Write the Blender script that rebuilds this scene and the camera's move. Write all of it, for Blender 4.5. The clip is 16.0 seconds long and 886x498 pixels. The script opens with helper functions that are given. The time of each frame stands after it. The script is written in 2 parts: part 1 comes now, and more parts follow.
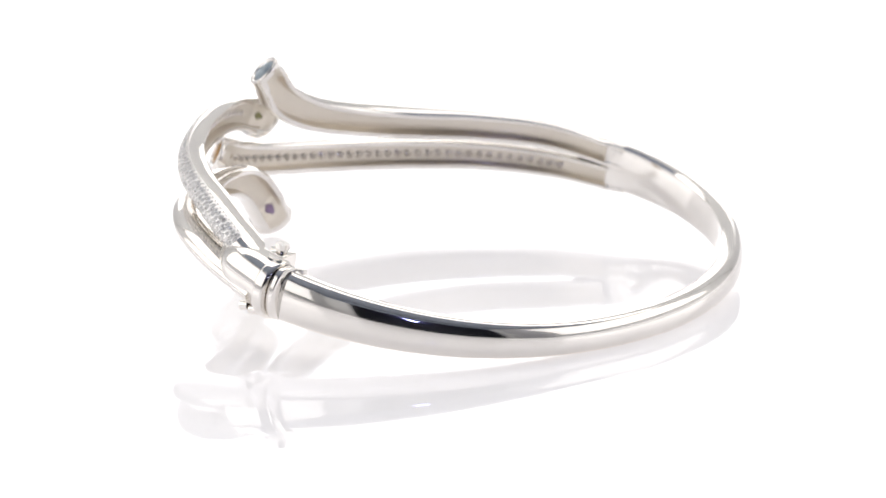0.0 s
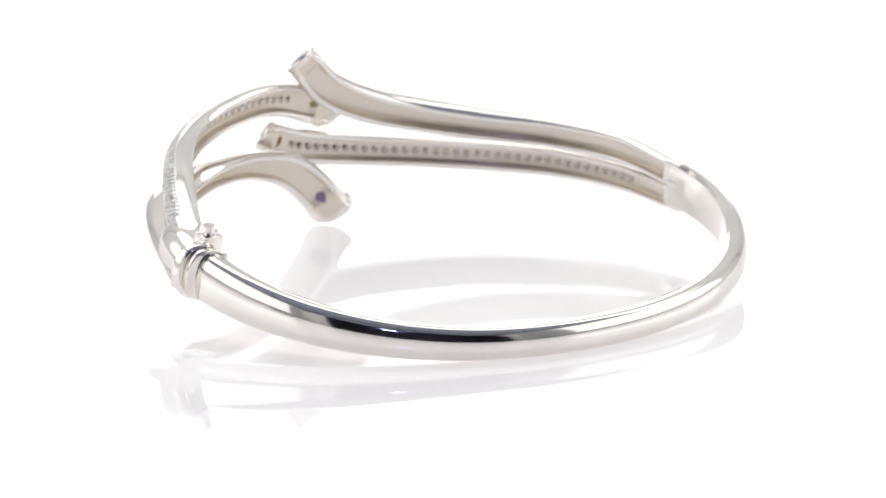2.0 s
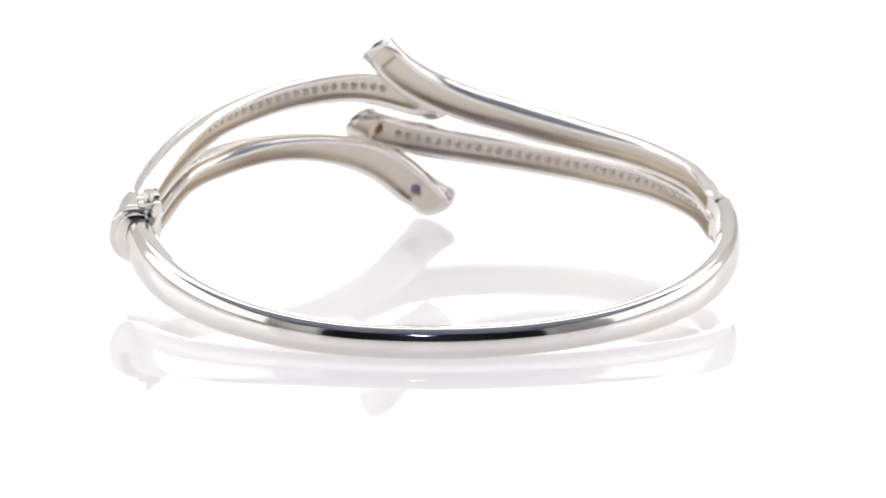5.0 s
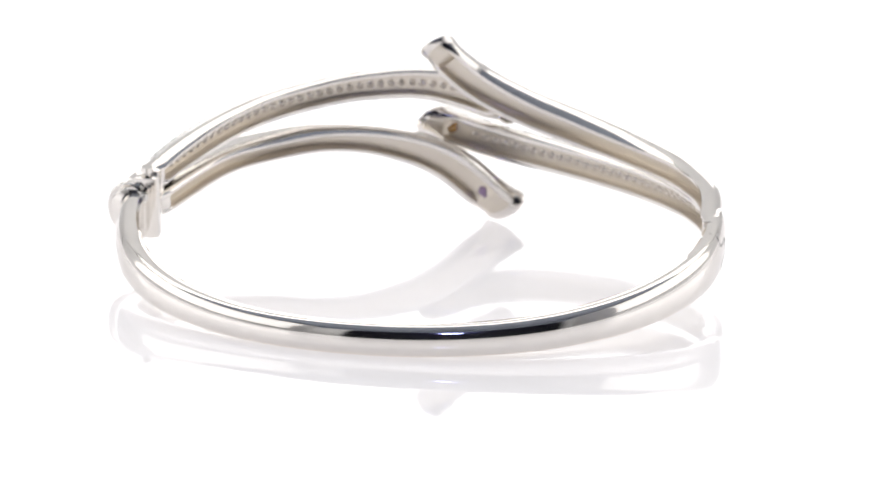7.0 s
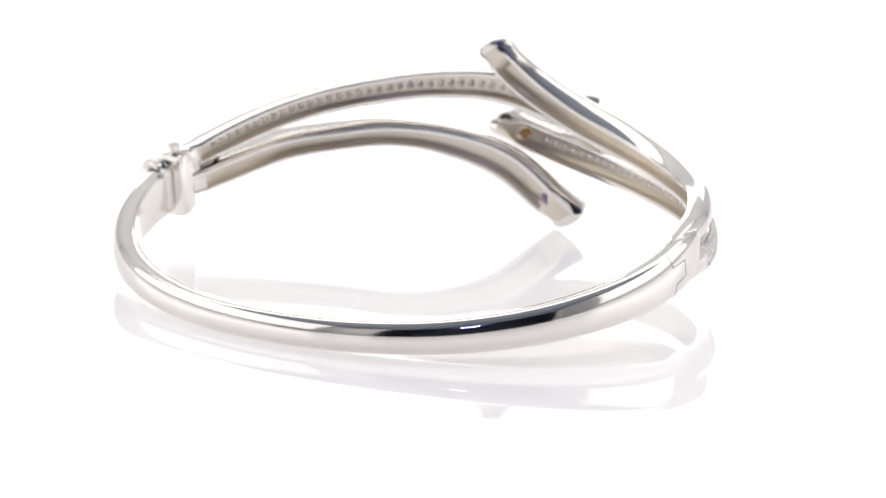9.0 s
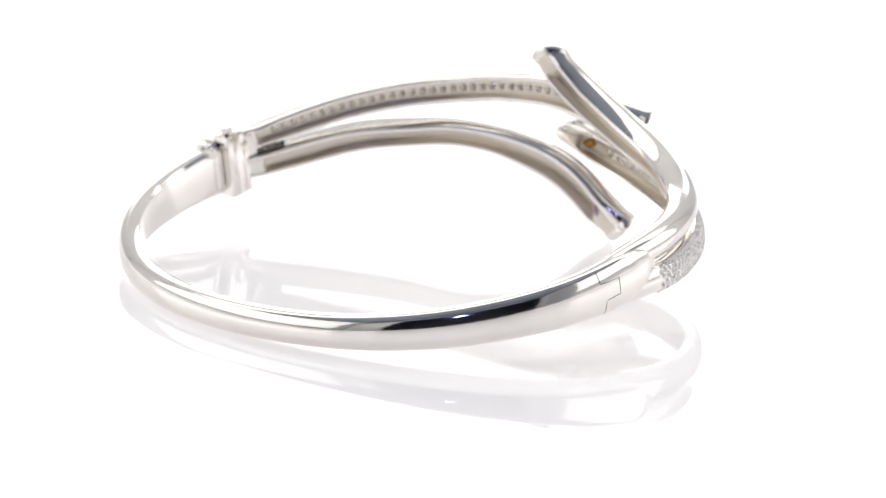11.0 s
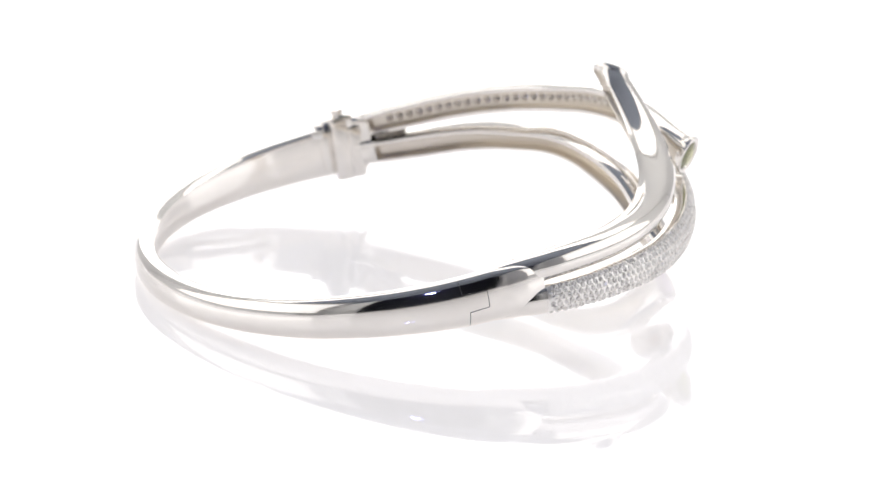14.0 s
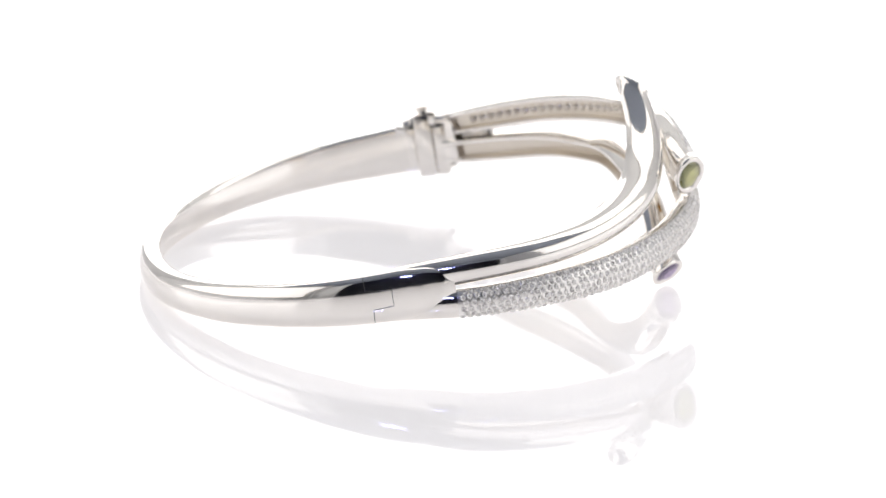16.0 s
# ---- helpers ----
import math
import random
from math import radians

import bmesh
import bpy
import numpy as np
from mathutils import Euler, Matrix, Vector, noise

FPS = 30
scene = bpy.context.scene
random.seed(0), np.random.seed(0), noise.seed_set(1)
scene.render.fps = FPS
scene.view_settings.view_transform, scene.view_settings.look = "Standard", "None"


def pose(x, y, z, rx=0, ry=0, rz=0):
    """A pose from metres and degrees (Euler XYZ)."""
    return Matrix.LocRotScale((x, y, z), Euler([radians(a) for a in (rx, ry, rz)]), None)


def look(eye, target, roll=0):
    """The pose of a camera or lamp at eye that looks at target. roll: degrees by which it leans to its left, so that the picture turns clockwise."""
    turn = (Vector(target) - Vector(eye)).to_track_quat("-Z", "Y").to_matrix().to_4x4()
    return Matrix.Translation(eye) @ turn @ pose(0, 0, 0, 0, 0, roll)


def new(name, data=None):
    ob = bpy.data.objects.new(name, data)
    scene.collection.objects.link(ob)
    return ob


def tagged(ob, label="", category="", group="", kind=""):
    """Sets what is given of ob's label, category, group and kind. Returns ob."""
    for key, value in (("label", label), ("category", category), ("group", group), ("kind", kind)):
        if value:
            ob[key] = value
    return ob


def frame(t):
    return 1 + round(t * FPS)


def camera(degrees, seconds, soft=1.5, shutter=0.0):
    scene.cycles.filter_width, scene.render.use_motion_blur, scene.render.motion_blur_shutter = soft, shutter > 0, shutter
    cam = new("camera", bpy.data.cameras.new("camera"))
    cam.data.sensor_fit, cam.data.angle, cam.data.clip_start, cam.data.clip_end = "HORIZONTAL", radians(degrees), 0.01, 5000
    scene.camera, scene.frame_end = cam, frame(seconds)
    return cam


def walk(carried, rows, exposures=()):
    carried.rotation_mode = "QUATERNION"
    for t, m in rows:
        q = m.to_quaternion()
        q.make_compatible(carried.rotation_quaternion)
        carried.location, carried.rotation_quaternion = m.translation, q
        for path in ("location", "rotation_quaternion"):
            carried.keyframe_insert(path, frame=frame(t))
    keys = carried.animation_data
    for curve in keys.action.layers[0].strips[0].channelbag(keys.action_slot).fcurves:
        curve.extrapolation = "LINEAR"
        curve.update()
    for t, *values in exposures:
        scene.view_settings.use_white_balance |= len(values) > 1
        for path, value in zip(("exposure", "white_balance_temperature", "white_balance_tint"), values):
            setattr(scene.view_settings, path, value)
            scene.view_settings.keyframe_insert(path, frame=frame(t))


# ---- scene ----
# A white-gold hinged bangle turns slowly on a white glossy table before a still camera.
cam = camera(8.0, 16.0, soft=1.45)
EYE = (0.0, -0.65316, 0.18397)
AIM = (0.000879, 0.963709, -0.266953)
STAND = look(EYE, [e + a for e, a in zip(EYE, AIM)], roll=0.81)
cam.data.dof.use_dof = True
cam.data.dof.focus_distance = 0.642
cam.data.dof.aperture_fstop = 58.0
walk(cam, [(0.0, STAND), (16.0, STAND)], exposures=[(0.0, 0.0), (16.0, 0.0)])

# ---- light ----
world = bpy.data.worlds.new("studio")
scene.world = world
world.use_nodes = True
world.node_tree.nodes["Background"].inputs[0].default_value = (0.98, 0.97, 1.0, 1)
world.node_tree.nodes["Background"].inputs[1].default_value = 0.15


def area_lamp(name, eye, target, sx, sy, watts, color):
    d = bpy.data.lights.new(name, "AREA")
    d.shape, d.size, d.size_y, d.energy, d.color = "RECTANGLE", sx, sy, watts, color
    ob = new(name, d)
    ob.matrix_world = look(eye, target)
    return ob


area_lamp("overhead_softbox", (0, 0.615, 0.95), (0, 0.615, 0), 1.5, 0.5, 4.1, (1.0, 0.982, 0.97))
area_lamp("side_softbox_west", (-0.79, -0.14, 0.45), (0, -0.14, 0.45), 1.2, 0.7, 2.4, (1.0, 0.985, 0.97))
area_lamp("side_softbox_east", (0.79, 0.0, 0.45), (0, 0.0, 0.45), 0.95, 0.7, 1.9, (1.0, 0.985, 0.97))


# ---- materials ----
def material(name):
    m = bpy.data.materials.new(name)
    m.use_nodes = True
    nt = m.node_tree
    return m, nt, nt.nodes["Principled BSDF"]


def noise_tex(nt, scale, detail=4.0, coord="Object"):
    c = nt.nodes.new("ShaderNodeTexCoord")
    n = nt.nodes.new("ShaderNodeTexNoise")
    n.inputs["Scale"].default_value, n.inputs["Detail"].default_value = scale, detail
    nt.links.new(c.outputs[coord], n.inputs["Vector"])
    return n


def ramp(nt, src, stops):
    r = nt.nodes.new("ShaderNodeValToRGB")
    while len(r.color_ramp.elements) < len(stops):
        r.color_ramp.elements.new(0.5)
    for e, (p, c) in zip(r.color_ramp.elements, stops):
        e.position, e.color = p, (*c, 1)
    nt.links.new(src, r.inputs[0])
    return r


def metal(name, color, rough, wear=0.04):
    m, nt, b = material(name)
    b.inputs["Metallic"].default_value = 1.0
    n = noise_tex(nt, 260.0)
    r = ramp(nt, n.outputs["Fac"], [(0.3, tuple(c * 0.96 for c in color)), (0.7, color)])
    nt.links.new(r.outputs[0], b.inputs["Base Color"])
    mr = nt.nodes.new("ShaderNodeMapRange")
    mr.inputs["To Min"].default_value, mr.inputs["To Max"].default_value = rough, rough + wear
    n2 = noise_tex(nt, 1400.0, 6.0)
    nt.links.new(n2.outputs["Fac"], mr.inputs["Value"])
    nt.links.new(mr.outputs["Result"], b.inputs["Roughness"])
    bump = nt.nodes.new("ShaderNodeBump")
    bump.inputs["Strength"].default_value, bump.inputs["Distance"].default_value = 0.2, 0.00005
    nt.links.new(n.outputs["Fac"], bump.inputs["Height"])
    nt.links.new(bump.outputs[0], b.inputs["Normal"])
    return m


def gem(name, color, rough=0.0, trans=0.85, ior=1.6):
    m, nt, b = material(name)
    info = nt.nodes.new("ShaderNodeTexNoise")
    info.inputs["Scale"].default_value = 900.0
    c = nt.nodes.new("ShaderNodeTexCoord")
    nt.links.new(c.outputs["Object"], info.inputs["Vector"])
    r = ramp(nt, info.outputs["Fac"], [(0.35, tuple(x * 0.75 for x in color)), (0.65, color)])
    nt.links.new(r.outputs[0], b.inputs["Base Color"])
    b.inputs["Roughness"].default_value = rough
    b.inputs["IOR"].default_value = ior
    b.inputs["Transmission Weight"].default_value = trans
    return m


POLISHED = metal("polished_white_gold", (0.875, 0.845, 0.805), 0.07)
CAST = metal("satin_cast_white_gold", (0.90, 0.88, 0.85), 0.25, 0.12)
# Dull disc colour, kept darker to stand for the shade in the holes.
HOLE_TONE = metal("dull_hole_shade_gold", (0.68, 0.62, 0.54), 0.4, 0.15)
# Groove lining: a matt finish, its colour also darkened for shade inside the channel.
GROOVE = metal("matt_shaded_groove_gold", (0.77, 0.71, 0.625), 0.26, 0.15)
TOPAZ = gem("blue_topaz", (0.58, 0.70, 0.78), trans=0.4)
PERIDOT = gem("olive_peridot", (0.76, 0.77, 0.36), trans=0.7)
AMETHYST = gem("purple_amethyst", (0.62, 0.45, 0.85), trans=0.75)
CITRINE = gem("orange_citrine", (0.85, 0.42, 0.05), trans=0.6)


def diamond_material():
    """Clear brilliants: the facets' light and dark glints are painted as random colour cells."""
    m, nt, b = material("glint_painted_diamond")
    info = nt.nodes.new("ShaderNodeObjectInfo")
    coord = nt.nodes.new("ShaderNodeTexCoord")
    shift = nt.nodes.new("ShaderNodeVectorMath")
    shift.operation = "ADD"
    glint_cells = nt.nodes.new("ShaderNodeTexVoronoi")
    glint_cells.inputs["Scale"].default_value = 3600.0
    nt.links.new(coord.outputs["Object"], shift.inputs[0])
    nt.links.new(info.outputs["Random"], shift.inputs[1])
    nt.links.new(shift.outputs[0], glint_cells.inputs["Vector"])
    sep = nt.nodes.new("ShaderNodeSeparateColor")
    nt.links.new(glint_cells.outputs["Color"], sep.inputs[0])
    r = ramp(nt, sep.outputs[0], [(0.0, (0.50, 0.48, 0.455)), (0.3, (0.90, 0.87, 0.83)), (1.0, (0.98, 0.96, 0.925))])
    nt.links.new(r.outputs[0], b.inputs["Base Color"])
    b.inputs["Roughness"].default_value = 0.1
    b.inputs["IOR"].default_value = 2.2
    b.inputs["Metallic"].default_value = 0.2
    return m


DIAMOND = diamond_material()

DARK, nt_, b_ = material("dark_joint_gap")
n_ = noise_tex(nt_, 900.0)
r_ = ramp(nt_, n_.outputs["Fac"], [(0.3, (0.03, 0.03, 0.035)), (0.7, (0.10, 0.095, 0.09))])
nt_.links.new(r_.outputs[0], b_.inputs["Base Color"])
b_.inputs["Roughness"].default_value = 0.5

ACRYLIC, nt_, b_ = material("glow_lifted_white_acrylic")
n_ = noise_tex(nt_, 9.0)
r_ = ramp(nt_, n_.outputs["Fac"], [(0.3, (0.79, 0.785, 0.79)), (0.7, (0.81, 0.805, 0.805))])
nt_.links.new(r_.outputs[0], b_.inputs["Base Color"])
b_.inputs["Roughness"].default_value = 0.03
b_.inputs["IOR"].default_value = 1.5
# Added glow lifts the table to white and thins shadows under the bangle.
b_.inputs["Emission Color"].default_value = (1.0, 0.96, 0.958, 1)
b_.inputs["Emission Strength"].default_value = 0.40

BACKDROP, nt_, b_ = material("glowing_white_backdrop")
n_ = noise_tex(nt_, 3.0)
r_ = ramp(nt_, n_.outputs["Fac"], [(0.3, (0.79, 0.79, 0.79)), (0.7, (0.82, 0.82, 0.82))])
nt_.links.new(r_.outputs[0], b_.inputs["Base Color"])
b_.inputs["Roughness"].default_value = 0.8
b_.inputs["Emission Color"].default_value = (1, 1, 1, 1)
b_.inputs["Emission Strength"].default_value = 1.4

WALL, nt_, b_ = material("dim_studio_wall")
n_ = noise_tex(nt_, 6.0)
r_ = ramp(nt_, n_.outputs["Fac"], [(0.3, (0.06, 0.063, 0.085)), (0.7, (0.09, 0.095, 0.12))])
nt_.links.new(r_.outputs[0], b_.inputs["Base Color"])
b_.inputs["Roughness"].default_value = 0.85

SIDE, nt_, b_ = material("white_tent_cloth")
n_ = noise_tex(nt_, 40.0)
r_ = ramp(nt_, n_.outputs["Fac"], [(0.3, (0.70, 0.70, 0.70)), (0.7, (0.76, 0.76, 0.76))])
nt_.links.new(r_.outputs[0], b_.inputs["Base Color"])
b_.inputs["Roughness"].default_value = 0.9

ROOF, nt_, b_ = material("grey_reflection_cloth")
n_ = noise_tex(nt_, 40.0)
r_ = ramp(nt_, n_.outputs["Fac"], [(0.3, (0.25, 0.28, 0.34)), (0.7, (0.29, 0.32, 0.38))])
nt_.links.new(r_.outputs[0], b_.inputs["Base Color"])
b_.inputs["Roughness"].default_value = 0.9

LED, nt_, b_ = material("cool_led_diffuser")
b_.inputs["Base Color"].default_value = (0.8, 0.8, 0.8, 1)
b_.inputs["Emission Color"].default_value = (0.38, 0.40, 1.0, 1)
b_.inputs["Emission Strength"].default_value = 38.0


# ---- mesh helpers ----
def part(name, bm, mat, parent=None, label="", sharp=35.0):
    for f in bm.faces:
        f.smooth = True
    lim = radians(sharp)
    for e in bm.edges:
        if len(e.link_faces) == 2 and e.calc_face_angle(0.0) > lim:
            e.smooth = False
    me = bpy.data.meshes.new(name)
    bm.to_mesh(me)
    bm.free()
    me.materials.append(mat)
    ob = new(name, me)
    ob.parent = parent
    if label:
        tagged(ob, label)
    return ob


def box(bm, cx, cy, cz, sx, sy, sz, m=Matrix.Identity(4), bev=0.0):
    r = bmesh.ops.create_cube(bm, size=1.0, matrix=m @ Matrix.Translation((cx, cy, cz)) @ Matrix.Diagonal((sx, sy, sz, 1)))
    if bev:
        es = {e for v in r["verts"] for e in v.link_edges}
        bmesh.ops.bevel(bm, geom=list(es), offset=bev, segments=2, affect="EDGES", profile=0.6)


def unit(v):
    return v / np.linalg.norm(v)


# ---- the room ----
def slab(name, x0, x1, y0, y1, z0, z1, mat):
    bm = bmesh.new()
    box(bm, (x0 + x1) / 2, (y0 + y1) / 2, (z0 + z1) / 2, x1 - x0, y1 - y0, z1 - z0)
    return tagged(part(name, bm, mat), kind="structure")


tagged(slab("table", -0.798, 0.798, -0.5, 0.898, -0.03, 0.0, ACRYLIC), "glossy white acrylic table top with an added glow", "table")
tagged(slab("backdrop", -0.28, 0.28, 0.9, 0.93, -0.03, 0.45, BACKDROP), "plain glowing white backdrop behind the table", "backdrop")
tagged(slab("back_wall_west", -0.8, -0.282, 0.9, 0.93, -0.03, 0.45, SIDE), "white cloth back wall of the light tent", "wall")
tagged(slab("back_wall_east", 0.282, 0.8, 0.9, 0.93, -0.03, 0.45, SIDE), "white cloth back wall of the light tent", "wall")
tagged(slab("side_wall_west", -0.83, -0.80, -0.90, 0.93, -0.03, 1.3, SIDE), "white cloth side wall of the light tent", "wall")
tagged(slab("side_wall_east", 0.80, 0.83, -0.90, 0.93, -0.03, 1.3, SIDE), "white cloth side wall of the light tent", "wall")
tagged(slab("back_wall", -0.8, 0.8, 0.9, 0.93, 0.452, 1.3, SIDE), "white cloth back wall of the light tent", "wall")
# Unseen roof, flap and wings, added to set the tones the metal reflects.
tagged(slab("roof", -0.8, 0.8, -0.9, 0.36, 0.98, 1.0, ROOF), "unseen grey cloth roof panel added to tone the reflections", "roof")
tagged(slab("front_reflection_panel", -0.8, 0.8, -0.93, -0.90, 0.75, 1.3, ROOF), "unseen grey cloth panel above the camera, added to tone the reflections", "wall")
tagged(slab("front_wing_west", -0.8, -0.5, -0.93, -0.90, -0.03, 0.748, SIDE), "unseen white cloth panel beside the camera, added to brighten the reflections", "wall")
tagged(slab("front_wing_east", 0.72, 0.8, -0.93, -0.90, -0.03, 0.748, SIDE), "unseen white cloth panel beside the camera, added to brighten the reflections", "wall")
tagged(slab("floor", -1.6, 1.6, -1.8, 1.2, -0.85, -0.8, WALL), "dim studio floor", "floor")
tagged(slab("ceiling", -1.6, 1.6, -1.8, 1.2, 1.6, 1.65, WALL), "dim studio ceiling", "ceiling")
tagged(slab("wall_south", -1.6, 1.6, -1.85, -1.8, -0.8, 1.6, WALL), "dim studio wall", "wall")
tagged(slab("wall_north", -1.6, 1.6, 1.2, 1.25, -0.8, 1.6, WALL), "dim studio wall", "wall")
tagged(slab("wall_west", -1.65, -1.6, -1.8, 1.2, -0.8, 1.6, WALL), "dim studio wall", "wall")
tagged(slab("wall_east", 1.6, 1.65, -1.8, 1.2, -0.8, 1.6, WALL), "dim studio wall", "wall")


def led_panel():
    thing = new("led_panel")
    tagged(thing, "slim cool-white LED panel in a dark frame on the studio wall", "lamp")
    bm = bmesh.new()
    box(bm, 0, 0, 0, 0.20, 0.02, 0.13, bev=0.004)
    part("frame", bm, WALL, thing)
    bm = bmesh.new()
    box(bm, 0, 0.012, 0, 0.16, 0.008, 0.09, bev=0.002)
    part("diffuser", bm, LED, thing)
    thing.matrix_world = pose(0.02, -1.79, 1.05)
    return thing


led_panel()

# ---- the bangle ----
MM = 0.001
LIFT = 9.1  # height of the table under the fitted centre lines


def curve_of(knots):
    q = np.array(knots, float)
    q[:, 2] += LIFT
    e = np.vstack([2 * q[0] - q[1], q, 2 * q[-1] - q[-2]])
    k = len(q)

    def at(s):
        s = min(max(s, 0.0), 1.0) * (k - 1)
        i = min(int(s), k - 2)
        u = s - i
        a, b, c, d = e[i:i + 4]
        return 0.5 * (2 * b + (c - a) * u + (2 * a - 5 * b + 4 * c - d) * u * u + (3 * b - a - 3 * c + d) * u ** 3)
    return at


class Member:
    """A bar of the bangle: a centre line, an outward direction along it, and a section."""

    def __init__(self, knots, roll=(0.0, 0.0, 0.0)):
        self.roll = roll
        self.c = curve_of(knots)

    def axes(self, s):
        p = self.c(s)
        t = unit(self.c(min(s + 0.005, 1)) - self.c(max(s - 0.005, 0)))
        o = np.array([p[0], p[1] + 1.5, 0.0])
        o[2] = np.hypot(o[0], o[1]) * eased(tuple(zip((0.0, 0.35, 1.0) if len(self.roll) == 3 else (0.0, 0.18, 0.45, 1.0), self.roll)), s, 0.16)
        o = unit(o - t * (o @ t))
        b = np.cross(o, t)
        if b[2] < 0:
            b = -b
        return p, t, o, b

    def at(self, s, n, b):
        p, t, o, up = self.axes(s)
        return p + o * n + up * b


def sweep(member, section, s0, s1, steps, cut=None, caps=(True, True), inner=(), satin=None, plain=0.0):
    """section(u) gives the outline (n, b) in millimetres at u from 0 to 1; cut: the normal of an oblique end."""
    bm = bmesh.new()
    rings = []
    for i in range(steps + 1):
        u = i / steps
        s = s0 + (s1 - s0) * u
        p, t, o, up = member.axes(s)
        pts = [p + o * n + up * b for n, b in section(u)]
        if cut is not None:
            k = max(0.0, (u - 0.93) / 0.07)
            if k > 0:
                m = unit(t * (1 - k) + np.array(cut) * k)
                pts = [q - t * ((q - p) @ m) / max(0.3, t @ m) for q in pts]
        rings.append([bm.verts.new(q * MM) for q in pts])
    n = len(rings[0])
    for i, (a, b) in enumerate(zip(rings, rings[1:])):
        s = s0 + (s1 - s0) * i / steps
        for j in range(n):
            f = bm.faces.new((a[j], a[(j + 1) % n], b[(j + 1) % n], b[j]))
            f.material_index = 1 if j in inner and s >= plain else 2 if 2 <= j < 14 and satin is not None and s > satin else 0
    if caps[0]:
        bm.faces.new(rings[0][::-1])
    if caps[1]:
        bm.faces.new(rings[-1])
    bmesh.ops.recalc_face_normals(bm, faces=bm.faces)
    end = [np.array(v.co) / MM for v in rings[-1]]
    return bm, end


def lerp(table, u):
    xs = [a for a, _ in table]
    return float(np.interp(u, xs, [b for _, b in table]))


def eased(table, u, reach=0.09):
    """As lerp, with the corners of the table rounded off."""
    return sum(lerp(table, min(max(u + reach * k / 4, 0.0), 1.0)) * (5 - abs(k)) for k in range(-4, 5)) / 25


def d_section(w, t_out, t_in, power=0.75):
    """A solid half-round outline."""
    pts = []
    for i in range(17):
        a = radians(-90 + 180 * i / 16)
        pts.append((t_out * max(0.0, math.cos(a)) ** power, w / 2 * math.sin(a)))
    pts += [(-t_in * 0.6, w / 2 * 0.985), (-t_in * 0.93, w / 2 * 0.88), (-t_in, w / 2 * 0.7), (-t_in, -w / 2 * 0.7), (-t_in * 0.93, -w / 2 * 0.88), (-t_in * 0.6, -w / 2 * 0.985)]
    return pts


def u_section(w, t_out, t_in, g, depth, power=0.92):
    """Half-round outside, a groove of width g along the inside."""
    pts = []
    for i in range(17):
        a = radians(-90 + 180 * i / 16)
        pts.append((t_out * max(0.0, math.cos(a)) ** power, w / 2 * math.sin(a)))
    h = w / 2
    pts += [(-t_in * 0.7, h * 0.97), (-t_in * 0.95, h * 0.88), (-t_in, g / 2 + (h - g / 2) * 0.45), (-t_in * 0.96, g / 2 + 0.06), (-t_in + 0.12, g / 2),
            (-t_in + depth, g / 2 * 0.93), (-t_in + depth, -g / 2 * 0.93), (-t_in + 0.12, -g / 2), (-t_in * 0.96, -g / 2 - 0.06), (-t_in, -g / 2 - (h - g / 2) * 0.45), (-t_in * 0.95, -h * 0.88), (-t_in * 0.7, -h * 0.97)]
    return pts


bracelet = new("bracelet")
tagged(bracelet, "polished white-gold hinged bangle with coloured gem tips, lying on the table", "bracelet")

BAND = Member(((-30.74, 7.31, -1.29), (-32.04, -4.67, -3.55), (-29.73, -14.67, -5.3), (-24.08, -22.54, -6.6), (-15.47, -27.93, -7.42), (-4.86, -30.64, -7.58),
               (6.56, -29.95, -7.42), (17.25, -26.0, -6.79), (25.62, -18.7, -5.53), (30.25, -7.82, -3.7), (29.4, 6.81, -1.25)))
UPPER_PLAIN = Member(((29.95, -3.4, -1.45), (28.35, 5.2, 0.05), (24.05, 12.31, 0.82), (18.07, 17.25, 1.55), (11.57, 20.3, 2.8), (5.14, 21.46, 4.64), (-0.43, 21.24, 7.45), (-4.5, 19.8, 11.25)), roll=(0.0, 0.08, 0.38, 0.42))
LOWER_PAVE = Member(((30.1, -3.4, -4.1), (29.2, 5.38, -3.41), (25.42, 12.93, -2.82), (19.79, 18.79, -2.48), (13.12, 22.97, -2.02), (6.21, 25.7, -1.4), (-0.22, 26.7, -0.4), (-5.6, 25.4, 1.5)), roll=(0.0, 0.12, 0.12))
UPPER_PAVE = Member(((-32.4, -2.38, -0.9), (-29.46, 3.87, 1.2), (-26.31, 9.56, 3.04), (-22.9, 14.6, 4.26), (-18.51, 18.64, 5.17), (-12.69, 21.59, 6.06), (-5.29, 23.85, 6.1), (3.7, 26.2, 3.5)), roll=(0.0, 0.10, 0.10))
LOWER_PLAIN = Member(((-31.9, -2.57, -3.75), (-28.89, 5.09, -2.1), (-25.94, 10.96, -0.8), (-21.67, 15.02, -0.04), (-16.23, 17.77, 0.66), (-10.04, 20.06, 0.11), (-3.7, 22.37, -2.21), (2.7, 24.1, -7.6)), roll=(0.0, 0.32, 0.32))


def band_width(s):
    return eased(((0, 6.0), (0.15, 5.15), (0.27, 4.15), (0.4, 3.35), (0.65, 3.4), (0.85, 4.6), (1, 5.9)), s)


def band_rise(s):
    return (band_width(s) - 3.0) * 0.05 + 0.12


def band_out(s):
    return eased(((0.088, 1.7), (0.19, 1.6), (0.34, 1.35), (0.5, 1.2), (0.65, 1.4), (0.8, 1.45), (0.9, 1.3), (1, 0.95)), s)


def band_section(u):
    s = 0.088 + 0.837 * u
    return [(n, b + band_rise(s)) for n, b in d_section(band_width(s), band_out(s), 0.95, 0.66)]


bm, _ = sweep(BAND, band_section, 0.088, 0.925, 130)
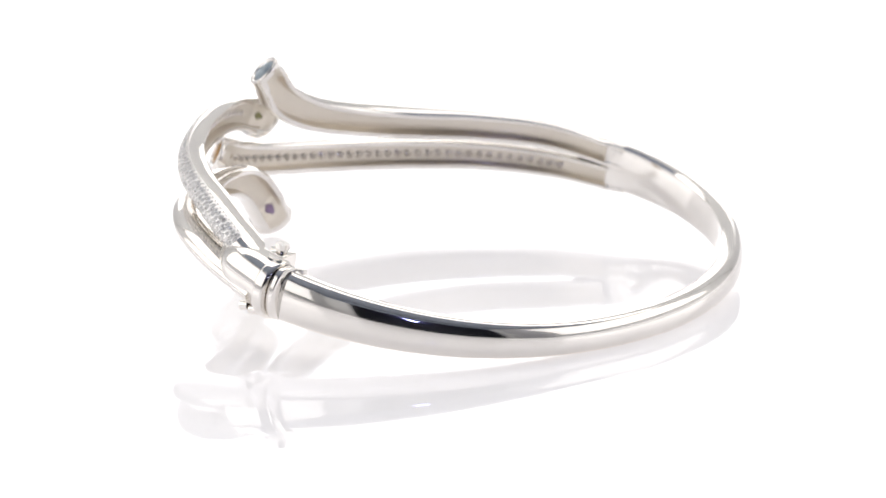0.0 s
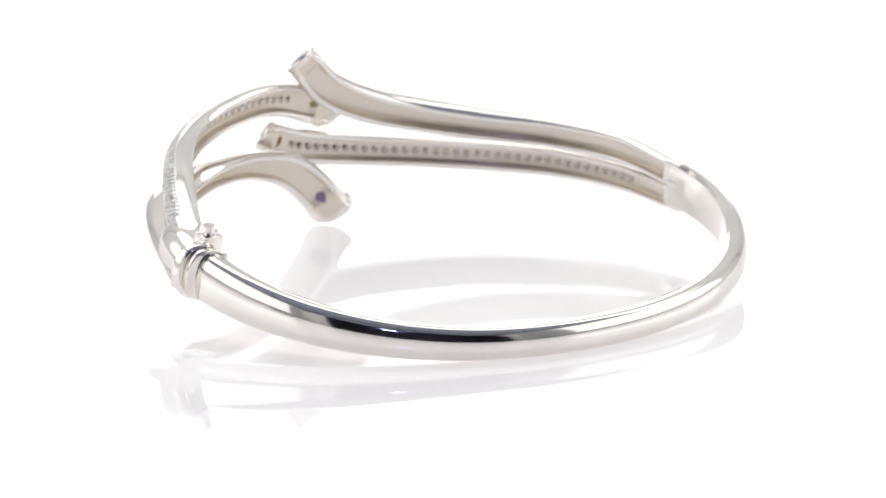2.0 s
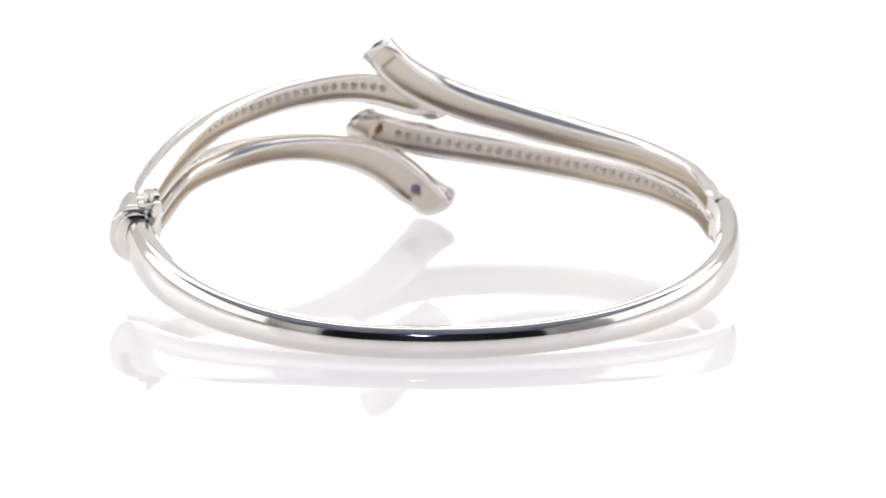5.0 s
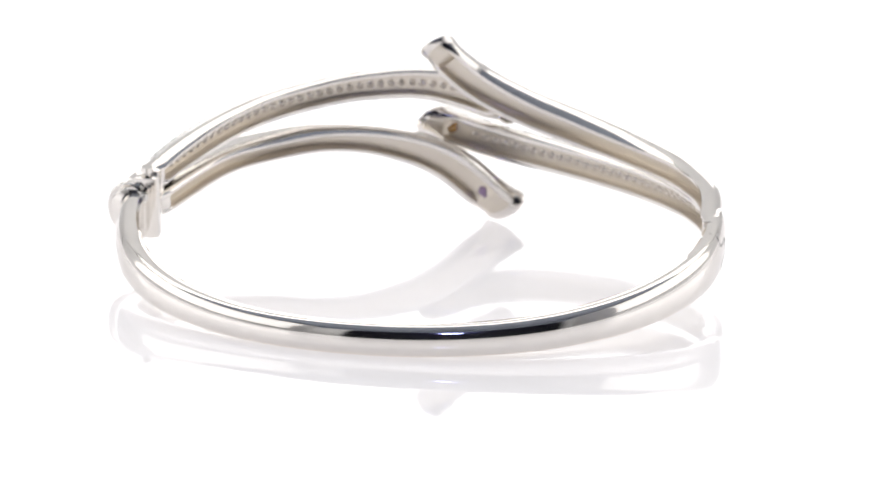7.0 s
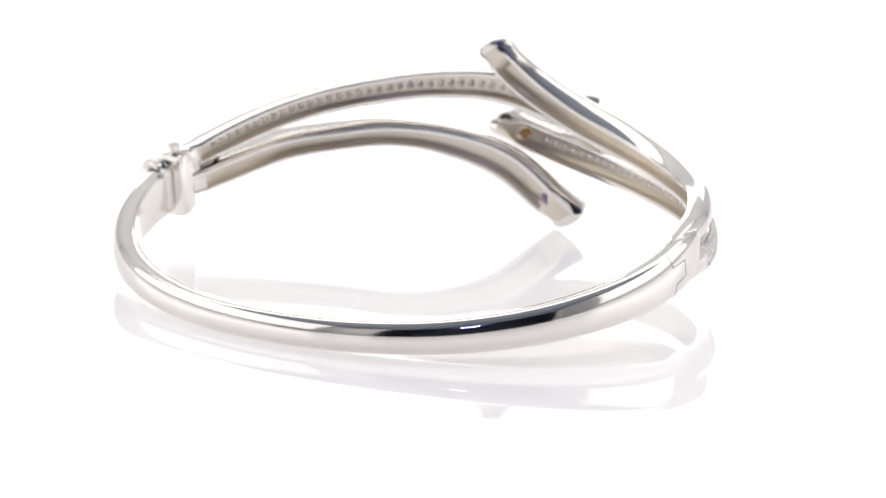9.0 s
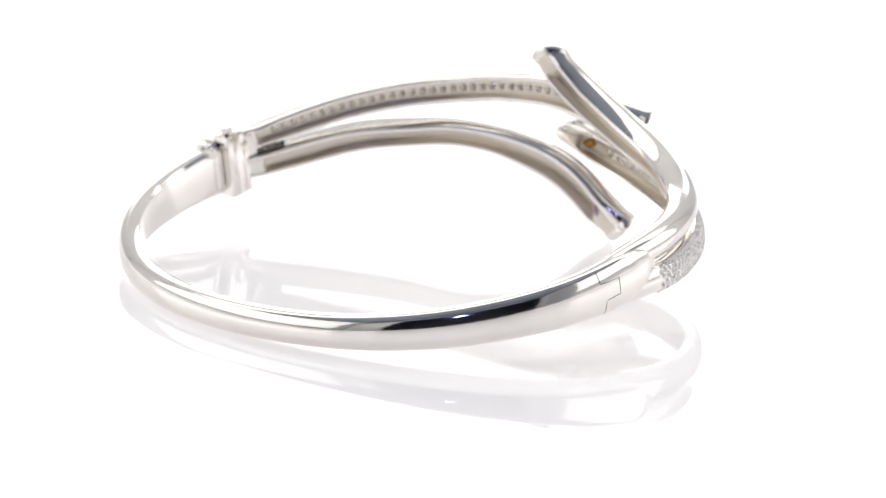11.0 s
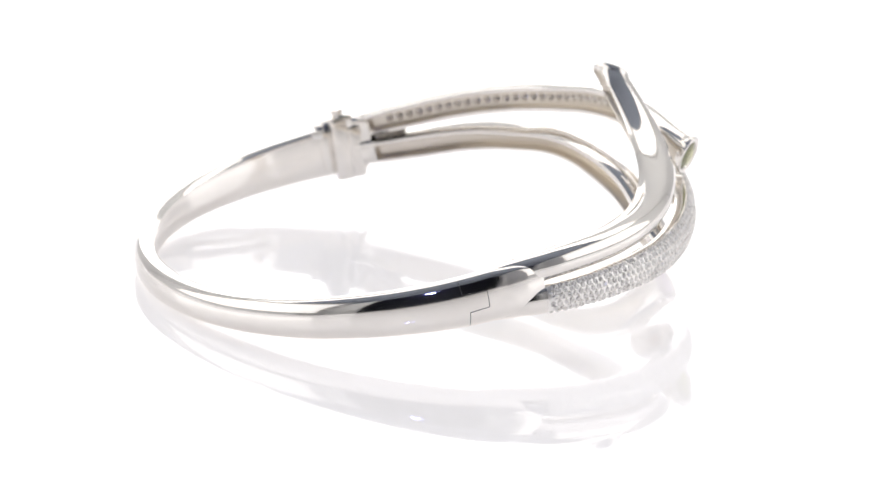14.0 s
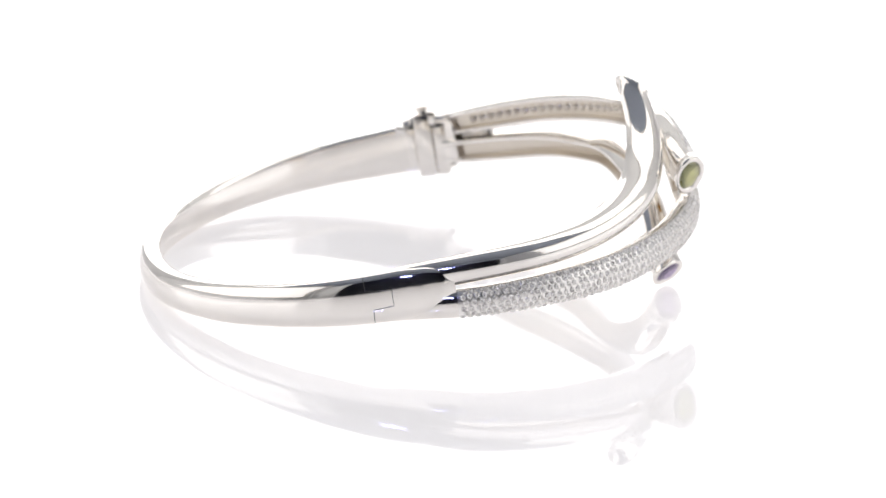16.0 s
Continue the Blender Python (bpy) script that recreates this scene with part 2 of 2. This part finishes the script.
rear_band = part("rear_band", bm, POLISHED, bracelet, "smooth half-round polished rear half of the bangle")


def branch(name, member, mat, cut, label, gemname, gem_mat, widths, s1=1.0, outs=(1.4,) * 6, groove0=0.07, thick=1.1, satin=None, back=True):
    def sec(u):
        ww = eased(tuple(zip((0, 0.15, 0.4, 0.65, 0.85, 1), widths)), u)
        out = eased(tuple(zip((0, 0.15, 0.4, 0.65, 0.85, 1), outs)), u)
        pts = u_section(ww, out, lerp(((0, 0.7), (groove0 * 0.8, 0.75), (groove0, thick), (1, thick)), u), ww * 0.6, lerp(((0, 0.1), (groove0, 0.1), (groove0 + 0.008, 1.0), (0.94, 1.0), (0.96, 0.13), (1, 0.13)), u))
        k = min(1.0, max(0.0, (u - 0.945) / 0.04))
        if k > 0:
            oval = []
            for i in range(29):
                a = radians(-90 + 180 * i / 16) if i < 17 else radians(90 + 180 * (i - 16) / 13)
                oval.append(((out - thick) / 2 + (out + thick) / 2 * math.cos(a), ww / 2 * math.sin(a)))
            pts = [(p[0] * (1 - k) + q[0] * k, p[1] * (1 - k) + q[1] * k) for p, q in zip(pts, oval)]
        return pts
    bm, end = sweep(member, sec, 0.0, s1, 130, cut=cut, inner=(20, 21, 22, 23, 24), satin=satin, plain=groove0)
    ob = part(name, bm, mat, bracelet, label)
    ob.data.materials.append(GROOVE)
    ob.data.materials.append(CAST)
    w = widths[-1]
    # collar and stone on the oblique end
    p, t, o, up = member.axes(s1)
    nrm = unit(np.array(cut, float))
    across = (o - t * (o @ nrm) / (t @ nrm)) * (outs[-1] + thick) / 2
    side = (up - t * (up @ nrm) / (t @ nrm)) * w / 2
    mid = p + across * (outs[-1] - thick) / (outs[-1] + thick)
    ra = rb = 1.0
    bm = bmesh.new()
    prof = ((0.95, -1.2), (1.04, -0.3), (1.07, 0.10), (1.05, 0.26), (0.95, 0.32), (0.82, 0.26), (0.76, 0.10), (0.75, -0.5))
    rings = []
    for i in range(36):
        a = 2 * math.pi * i / 36
        rings.append([bm.verts.new((mid + across * ra * k * math.cos(a) + side * rb * k * math.sin(a) + (nrm if h > 0 else t) * h) * MM) for k, h in prof])
    for i in range(36):
        a, b = rings[i], rings[(i + 1) % 36]
        for j in range(len(prof) - 1):
            bm.faces.new((a[j], a[j + 1], b[j + 1], b[j]))
    bmesh.ops.recalc_face_normals(bm, faces=bm.faces)
    part("bezel", bm, POLISHED, ob, "polished oval collar round the gem", sharp=60)
    # faceted oval stone
    bm = bmesh.new()
    tiers = ((0.36, 0.40, 0), (0.58, 0.31, 0.5), (0.77, 0.10, 0), (0.74, 0.0, 0.5), (0.42, -0.3, 0), (0.06, -0.5, 0.5))
    rings = []
    for k, h, off in tiers:
        rings.append([bm.verts.new((mid + across * ra * k * math.cos(2 * math.pi * (i + off) / 12) + side * rb * k * math.sin(2 * math.pi * (i + off) / 12) + nrm * h) * MM) for i in range(12)])
    for r_i, (a, b) in enumerate(zip(rings, rings[1:])):
        fwd = tiers[r_i][2] < tiers[r_i + 1][2]
        for i in range(12):
            j = (i + 1) % 12
            if fwd:
                bm.faces.new((a[i], b[i], a[j]))
                bm.faces.new((a[j], b[i], b[j]))
            else:
                bm.faces.new((a[i], b[i], b[j]))
                bm.faces.new((a[i], b[j], a[j]))
    bm.faces.new(rings[0])
    bm.faces.new(rings[-1][::-1])
    # the stone's pointed back, seen in the end of the groove
    q = member.at(0.957, -0.2, 0)
    _, t2, o2, up2 = member.axes(0.957)
    tips = [[bm.verts.new((q + (t2 * math.cos(2 * math.pi * i / 8) * 1.2 + up2 * math.sin(2 * math.pi * i / 8) * 0.95) * k - o2 * h) * MM) for i in range(8)] for k, h in ((1, -0.5), (0.8, 0.2), (0.15, 0.6))] if back else []
    for a, b in zip(tips, tips[1:]):
        for i in range(8):
            bm.faces.new((a[i], a[(i + 1) % 8], b[(i + 1) % 8], b[i]))
    if tips:
        bm.faces.new(tips[0])
        bm.faces.new(tips[-1])
    bmesh.ops.recalc_face_normals(bm, faces=bm.faces)
    part("gemstone", bm, gem_mat, ob, gemname, sharp=5)
    return ob


CUT_BLUE = unit(np.array((-0.54, 0.46, 0.71)))
CUT_ORANGE = unit(np.array((-0.62, 0.66, 0.42)))
CUT_GREEN = unit(np.array((0.60, 0.69, -0.41)))
CUT_PURPLE = unit(np.array((0.45, 0.65, -0.61)))
upper_plain = branch("upper_plain_branch", UPPER_PLAIN, POLISHED, CUT_BLUE, "smooth polished tapering branch rising to a blue gem", "pale blue oval topaz", TOPAZ, (2.8, 3.1, 3.3, 3.9, 4.1, 3.65), outs=(0.9, 1.45, 2.3, 2.6, 2.2, 1.8), groove0=0.03, thick=1.0, back=False)
lower_pave = branch("lower_pave_branch", LOWER_PAVE, POLISHED, CUT_ORANGE, "branch set with rows of tiny clear stones", "orange oval citrine", CITRINE, (2.75, 3.05, 3.55, 3.65, 3.95, 3.7), outs=(0.85, 1.0, 1.0, 1.0, 1.1, 1.4), groove0=0.03, thick=1.05, satin=0.1)
upper_pave = branch("upper_pave_branch", UPPER_PAVE, POLISHED, CUT_GREEN, "branch set with rows of tiny clear stones", "olive green oval peridot", PERIDOT, (2.1, 3.0, 3.05, 3.1, 3.6, 4.9), outs=(1.6, 2.25, 1.75, 1.3, 1.25, 2.2), satin=0.09)
lower_plain = branch("lower_plain_branch", LOWER_PLAIN, POLISHED, CUT_PURPLE, "smooth polished branch bending down to the table", "purple oval amethyst", AMETHYST, (2.5, 3.0, 2.6, 2.7, 4.2, 4.7), outs=(3.3, 3.8, 3.1, 2.1, 1.8, 2.2), thick=1.0)


# ---- roots, hinge and clasp ----


def east_section(u):
    s = 0.925 + 0.050 * u
    w = band_width(s) * eased(((0, 1.0), (0.3, 1.0), (0.65, 0.9), (1, 0.6)), u)
    pts = d_section(w, band_out(s) * eased(((0, 1.0), (0.5, 1.0), (0.8, 0.75), (1, 0.3)), u), lerp(((0, 0.95), (0.25, 1.05), (0.40, 1.15), (0.42, 0.1), (1, -0.1)), u), 0.66)
    return [(n, b + band_rise(s)) for n, b in pts]


bm, _ = sweep(BAND, east_section, 0.925, 0.975, 60)
part("hinge_block", bm, POLISHED, bracelet, "smooth polished block where two branches part")


def west_section(u):
    return d_section(eased(((0, 5.6), (0.45, 5.7), (0.75, 4.6), (1, 2.2)), u, 0.2), eased(((0, 2.75), (0.4, 2.85), (0.65, 2.7), (1, 1.3)), u, 0.2), lerp(((0, 0.95), (0.50, 1.1), (0.53, -0.3), (0.7, -0.5), (1, -0.6)), u))


WEST = Member(((-32.45, -3.7, -2.75), (-31.1, 1.6, -1.4), (-29.5, 5.2, -0.45), (-28.2, 7.6, 0.2)))
bm, _ = sweep(WEST, west_section, 0.0, 0.56, 40)
part("clasp_block", bm, POLISHED, bracelet, "smooth polished block beside the clasp")


def hinge_seam():
    """The stepped joint line in the outer face of the band at the hinge."""
    path = ((0.9140, 1.0), (0.9150, 0.42), (0.9330, 0.36), (0.9330, -0.30), (0.9190, -0.36), (0.9180, -1.0))
    pts = []
    for (s0, v0), (s1, v1) in zip(path, path[1:]):
        for i in range(8):
            pts.append((s0 + (s1 - s0) * i / 8, v0 + (v1 - v0) * i / 8))
    pts.append(path[-1])
    bm = bmesh.new()

    def place(s, v, lift):
        half = band_width(s) / 2
        a = math.asin(max(-0.999, min(0.999, v)))
        return BAND.at(s, band_out(s) * max(0.0, math.cos(a)) ** 0.66 + lift, half * v + band_rise(s))
    rows = []
    for i, (s, v) in enumerate(pts):
        a, b = pts[max(i - 1, 0)], pts[min(i + 1, len(pts) - 1)]
        d = place(b[0], b[1], 0.0) - place(a[0], a[1], 0.0)
        _, t, o, up = BAND.axes(s)
        side = unit(np.cross(o, d)) * 0.035
        p = place(s, v, 0.012)
        rows.append([bm.verts.new((p - side) * MM), bm.verts.new((p + side) * MM), bm.verts.new((p + side - o * 0.2) * MM), bm.verts.new((p - side - o * 0.2) * MM)])
    for a, b in zip(rows, rows[1:]):
        for j in range(4):
            bm.faces.new((a[j], a[(j + 1) % 4], b[(j + 1) % 4], b[j]))
    bmesh.ops.recalc_face_normals(bm, faces=bm.faces)
    part("hinge_seam", bm, DARK, bracelet, "fine dark stepped joint line of the hinge")


hinge_seam()


def clasp():
    c = Member(((-32.45, -5.9, -3.25), (-32.35, -3.9, -2.85), (-32.0, -1.1, -2.3), (-31.6, 1.3, -1.7)))

    def ring(name, s0, s1, w, t_out, t_in, mat, label=""):
        bm, _ = sweep(c, lambda u: d_section(w * (1 - 0.03 * abs(2 * u - 1) ** 6), t_out - 0.12 * abs(2 * u - 1) ** 6, t_in), s0, s1, 12)
        return part(name, bm, mat, bracelet, label, sharp=50)
    ring("clasp_gap", 0.182, 0.197, 5.05, 1.3, 0.0, DARK, "narrow dark gap at the clasp")
    ring("clasp_collar", 0.19, 0.31, 5.8, 2.4, 0.95, POLISHED, "rounded polished collar of the clasp")
    ring("clasp_collar", 0.32, 0.47, 6.3, 3.1, 1.0, POLISHED, "rounded polished collar of the clasp")
    ring("clasp_gap", 0.30, 0.33, 5.2, 1.7, 0.85, DARK)
    # plates on the inner side, as tall upright slips
    for y, sy, z0, z1, x0, x1 in ((-4.3, 1.2, -5.2, -0.5, -32.2, -30.9), (-2.75, 1.9, -6.05, 1.0, -32.4, -29.9), (-0.95, 1.5, -5.9, 0.0, -32.2, -30.4)):
        bm = bmesh.new()
        box(bm, 0, 0, 0, x1 - x0, sy, z1 - z0, pose(0, 0, 0), bev=0.28)
        bmesh.ops.transform(bm, matrix=pose((x0 + x1) / 2, y, (z0 + z1) / 2 + LIFT, 9, 0, 0), verts=bm.verts)
        for v in bm.verts:
            v.co *= MM
        part("clasp_plate", bm, POLISHED, bracelet)
    # press button on a short stem
    bm = bmesh.new()
    for r, z0, z1 in ((0.5, 0.4, 1.5), (0.7, 1.3, 1.85)):
        bmesh.ops.create_cone(bm, cap_ends=True, segments=20, radius1=r, radius2=r * 0.95, depth=z1 - z0, matrix=pose(-31.2, -3.25, (z0 + z1) / 2 + LIFT, 9, 0, 0))
    for v in bm.verts:
        v.co *= MM
    part("press_button", bm, POLISHED, bracelet, "small round press button of the clasp")
    # box with a pin hole beside the button
    bm = bmesh.new()
    box(bm, -30.6, -2.5, 0.6 + LIFT, 1.3, 1.7, 1.5, bev=0.3)
    for v in bm.verts:
        v.co *= MM
    catch = part("catch_box", bm, POLISHED, bracelet)
    bm = bmesh.new()
    bmesh.ops.create_cone(bm, cap_ends=True, segments=16, radius1=0.3, radius2=0.3, depth=0.3, matrix=pose(-30.6, -3.32, 0.55 + LIFT, 90, 0, 0))
    for v in bm.verts:
        v.co *= MM
    part("pin_hole", bm, DARK, catch, "dark round pin hole")
    # knuckles on the inner face at the end of the band
    for z in (-1.0,):
        bm = bmesh.new()
        box(bm, -30.95, -5.5, z + LIFT, 0.7, 1.2, 0.9, bev=0.25)
        for v in bm.verts:
            v.co *= MM
        part("knuckle", bm, CAST, bracelet)
    for y, z in ((-0.9, -5.35), (0.3, -5.1)):
        bm = bmesh.new()
        bmesh.ops.create_cone(bm, cap_ends=True, segments=18, radius1=0.5, radius2=0.5, depth=1.0, matrix=Matrix.Translation((-32.8, y, z + LIFT)) @ pose(0, 0, 0, 82, 0, 0))
        for v in bm.verts:
            v.co *= MM
        part("safety_knuckle", bm, POLISHED, bracelet)


clasp()


# ---- stones ----
def stone_mesh():
    bm = bmesh.new()
    tiers = ((0.09, 0.06), (0.21, 0.13), (0.31, 0.08), (0.395, -0.02), (0.36, -0.14))
    rings = [[bm.verts.new((r * math.cos(2 * math.pi * (i + 0.5 * k) / 8) * MM, r * math.sin(2 * math.pi * (i + 0.5 * k) / 8) * MM, h * MM)) for i in range(8)] for k, (r, h) in enumerate(tiers)]
    for a, b in zip(rings, rings[1:]):
        for i in range(8):
            j = (i + 1) % 8
            bm.faces.new((a[i], b[i], a[j]))
            bm.faces.new((a[j], b[i], b[j]))
    bm.faces.new(rings[0])
    bmesh.ops.recalc_face_normals(bm, faces=bm.faces)
    me = bpy.data.meshes.new("stone")
    bm.to_mesh(me)
    bm.free()
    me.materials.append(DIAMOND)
    return me


STONE = stone_mesh()


def arc_steps(member, s0, s1, pitch):
    out, s = [s0], s0
    while s < s1:
        ds = pitch / np.linalg.norm(member.c(min(1, s + 0.01)) - member.c(s)) * 0.01
        s += ds
        out.append(s)
    return out


def pave(member, ob, s0, s1, widths, outs, rows):
    rnd = random.Random(7)

    def surf(s, a):
        p, t, o, up = member.axes(s)
        w = eased(tuple(zip((0, 0.15, 0.4, 0.65, 0.85, 1), widths)), s)
        t_out = eased(tuple(zip((0, 0.15, 0.4, 0.65, 0.85, 1), outs)), s)
        n, b = t_out * math.cos(a) ** 0.92, w / 2 * math.sin(a)
        nrm = unit(o * math.cos(a) / t_out + up * math.sin(a) / (w / 2))
        return p + o * n + up * b, nrm, t
    beads = bmesh.new()
    for i, s in enumerate(arc_steps(member, s0, s1, 0.37)):
        for k, deg in enumerate(rows):
            if (i + k) % 2:
                continue
            a = radians(deg)
            ss = s
            p, nrm, t = surf(ss, a)
            side = np.cross(nrm, t)
            m = Matrix(((t[0], side[0], nrm[0], 0), (t[1], side[1], nrm[1], 0), (t[2], side[2], nrm[2], 0), (0, 0, 0, 1)))
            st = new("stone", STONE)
            st.parent = ob
            g = rnd.uniform(0.84, 0.98)
            st.matrix_basis = Matrix.Translation((p - nrm * 0.04 + t * rnd.uniform(-0.07, 0.07) + side * rnd.uniform(-0.05, 0.05)) * MM) @ m @ pose(0, 0, 0, rnd.uniform(-14, 14), rnd.uniform(-14, 14), rnd.uniform(0, 45)) @ Matrix.Diagonal((g, g, g, 1))
            q, nq, _ = surf(ss + 0.011, a + radians(14))
            bmesh.ops.create_icosphere(beads, subdivisions=1, radius=0.1 * MM, matrix=Matrix.Translation((q + nq * 0.07) * MM))
    tagged(part("bead_prong_rest", beads, POLISHED, ob, "tiny metal beads that hold the stones"), kind="stuff")
    # darker discs painted as the holes' shade, metal beads as the stones' bright points
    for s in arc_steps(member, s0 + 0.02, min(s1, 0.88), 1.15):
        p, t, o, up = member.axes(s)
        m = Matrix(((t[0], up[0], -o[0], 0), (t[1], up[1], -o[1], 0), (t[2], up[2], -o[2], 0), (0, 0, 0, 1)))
        hole = new("hole_shade_disc", HOLE)
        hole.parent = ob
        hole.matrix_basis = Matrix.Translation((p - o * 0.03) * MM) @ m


# A solid disc toned as a shaded hole, with a bright bead on it.
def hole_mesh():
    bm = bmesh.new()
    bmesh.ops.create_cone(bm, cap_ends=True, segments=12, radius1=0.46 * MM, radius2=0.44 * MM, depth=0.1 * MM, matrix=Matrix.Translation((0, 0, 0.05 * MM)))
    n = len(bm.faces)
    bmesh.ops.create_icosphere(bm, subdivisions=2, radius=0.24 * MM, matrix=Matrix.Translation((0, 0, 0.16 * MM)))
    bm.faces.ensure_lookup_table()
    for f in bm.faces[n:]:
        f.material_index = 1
    me = bpy.data.meshes.new("hole_shade_disc")
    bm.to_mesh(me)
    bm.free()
    me.materials.append(HOLE_TONE)
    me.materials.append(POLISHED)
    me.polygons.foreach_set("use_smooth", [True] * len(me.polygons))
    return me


HOLE = hole_mesh()
pave(LOWER_PAVE, lower_pave, 0.115, 0.95, (2.75, 3.05, 3.55, 3.65, 3.95, 3.7), (0.85, 1.0, 1.0, 1.0, 1.1, 1.4), (-66, -41, -16, 9, 34, 59))
pave(UPPER_PAVE, upper_pave, 0.095, 0.95, (2.1, 3.0, 3.05, 3.1, 3.6, 4.9), (1.6, 2.25, 1.75, 1.3, 1.25, 2.2), (-66, -43, -20, 3, 26, 46))


# ---- motion ----
def motions():
    rows = []
    for i in range(17):
        turn = 9.38230 * i - 0.0167415 * i * i
        rows.append((float(i), pose(0, 0, 0, 0, 0, 53.6 - turn)))
    walk(bracelet, rows)


motions()
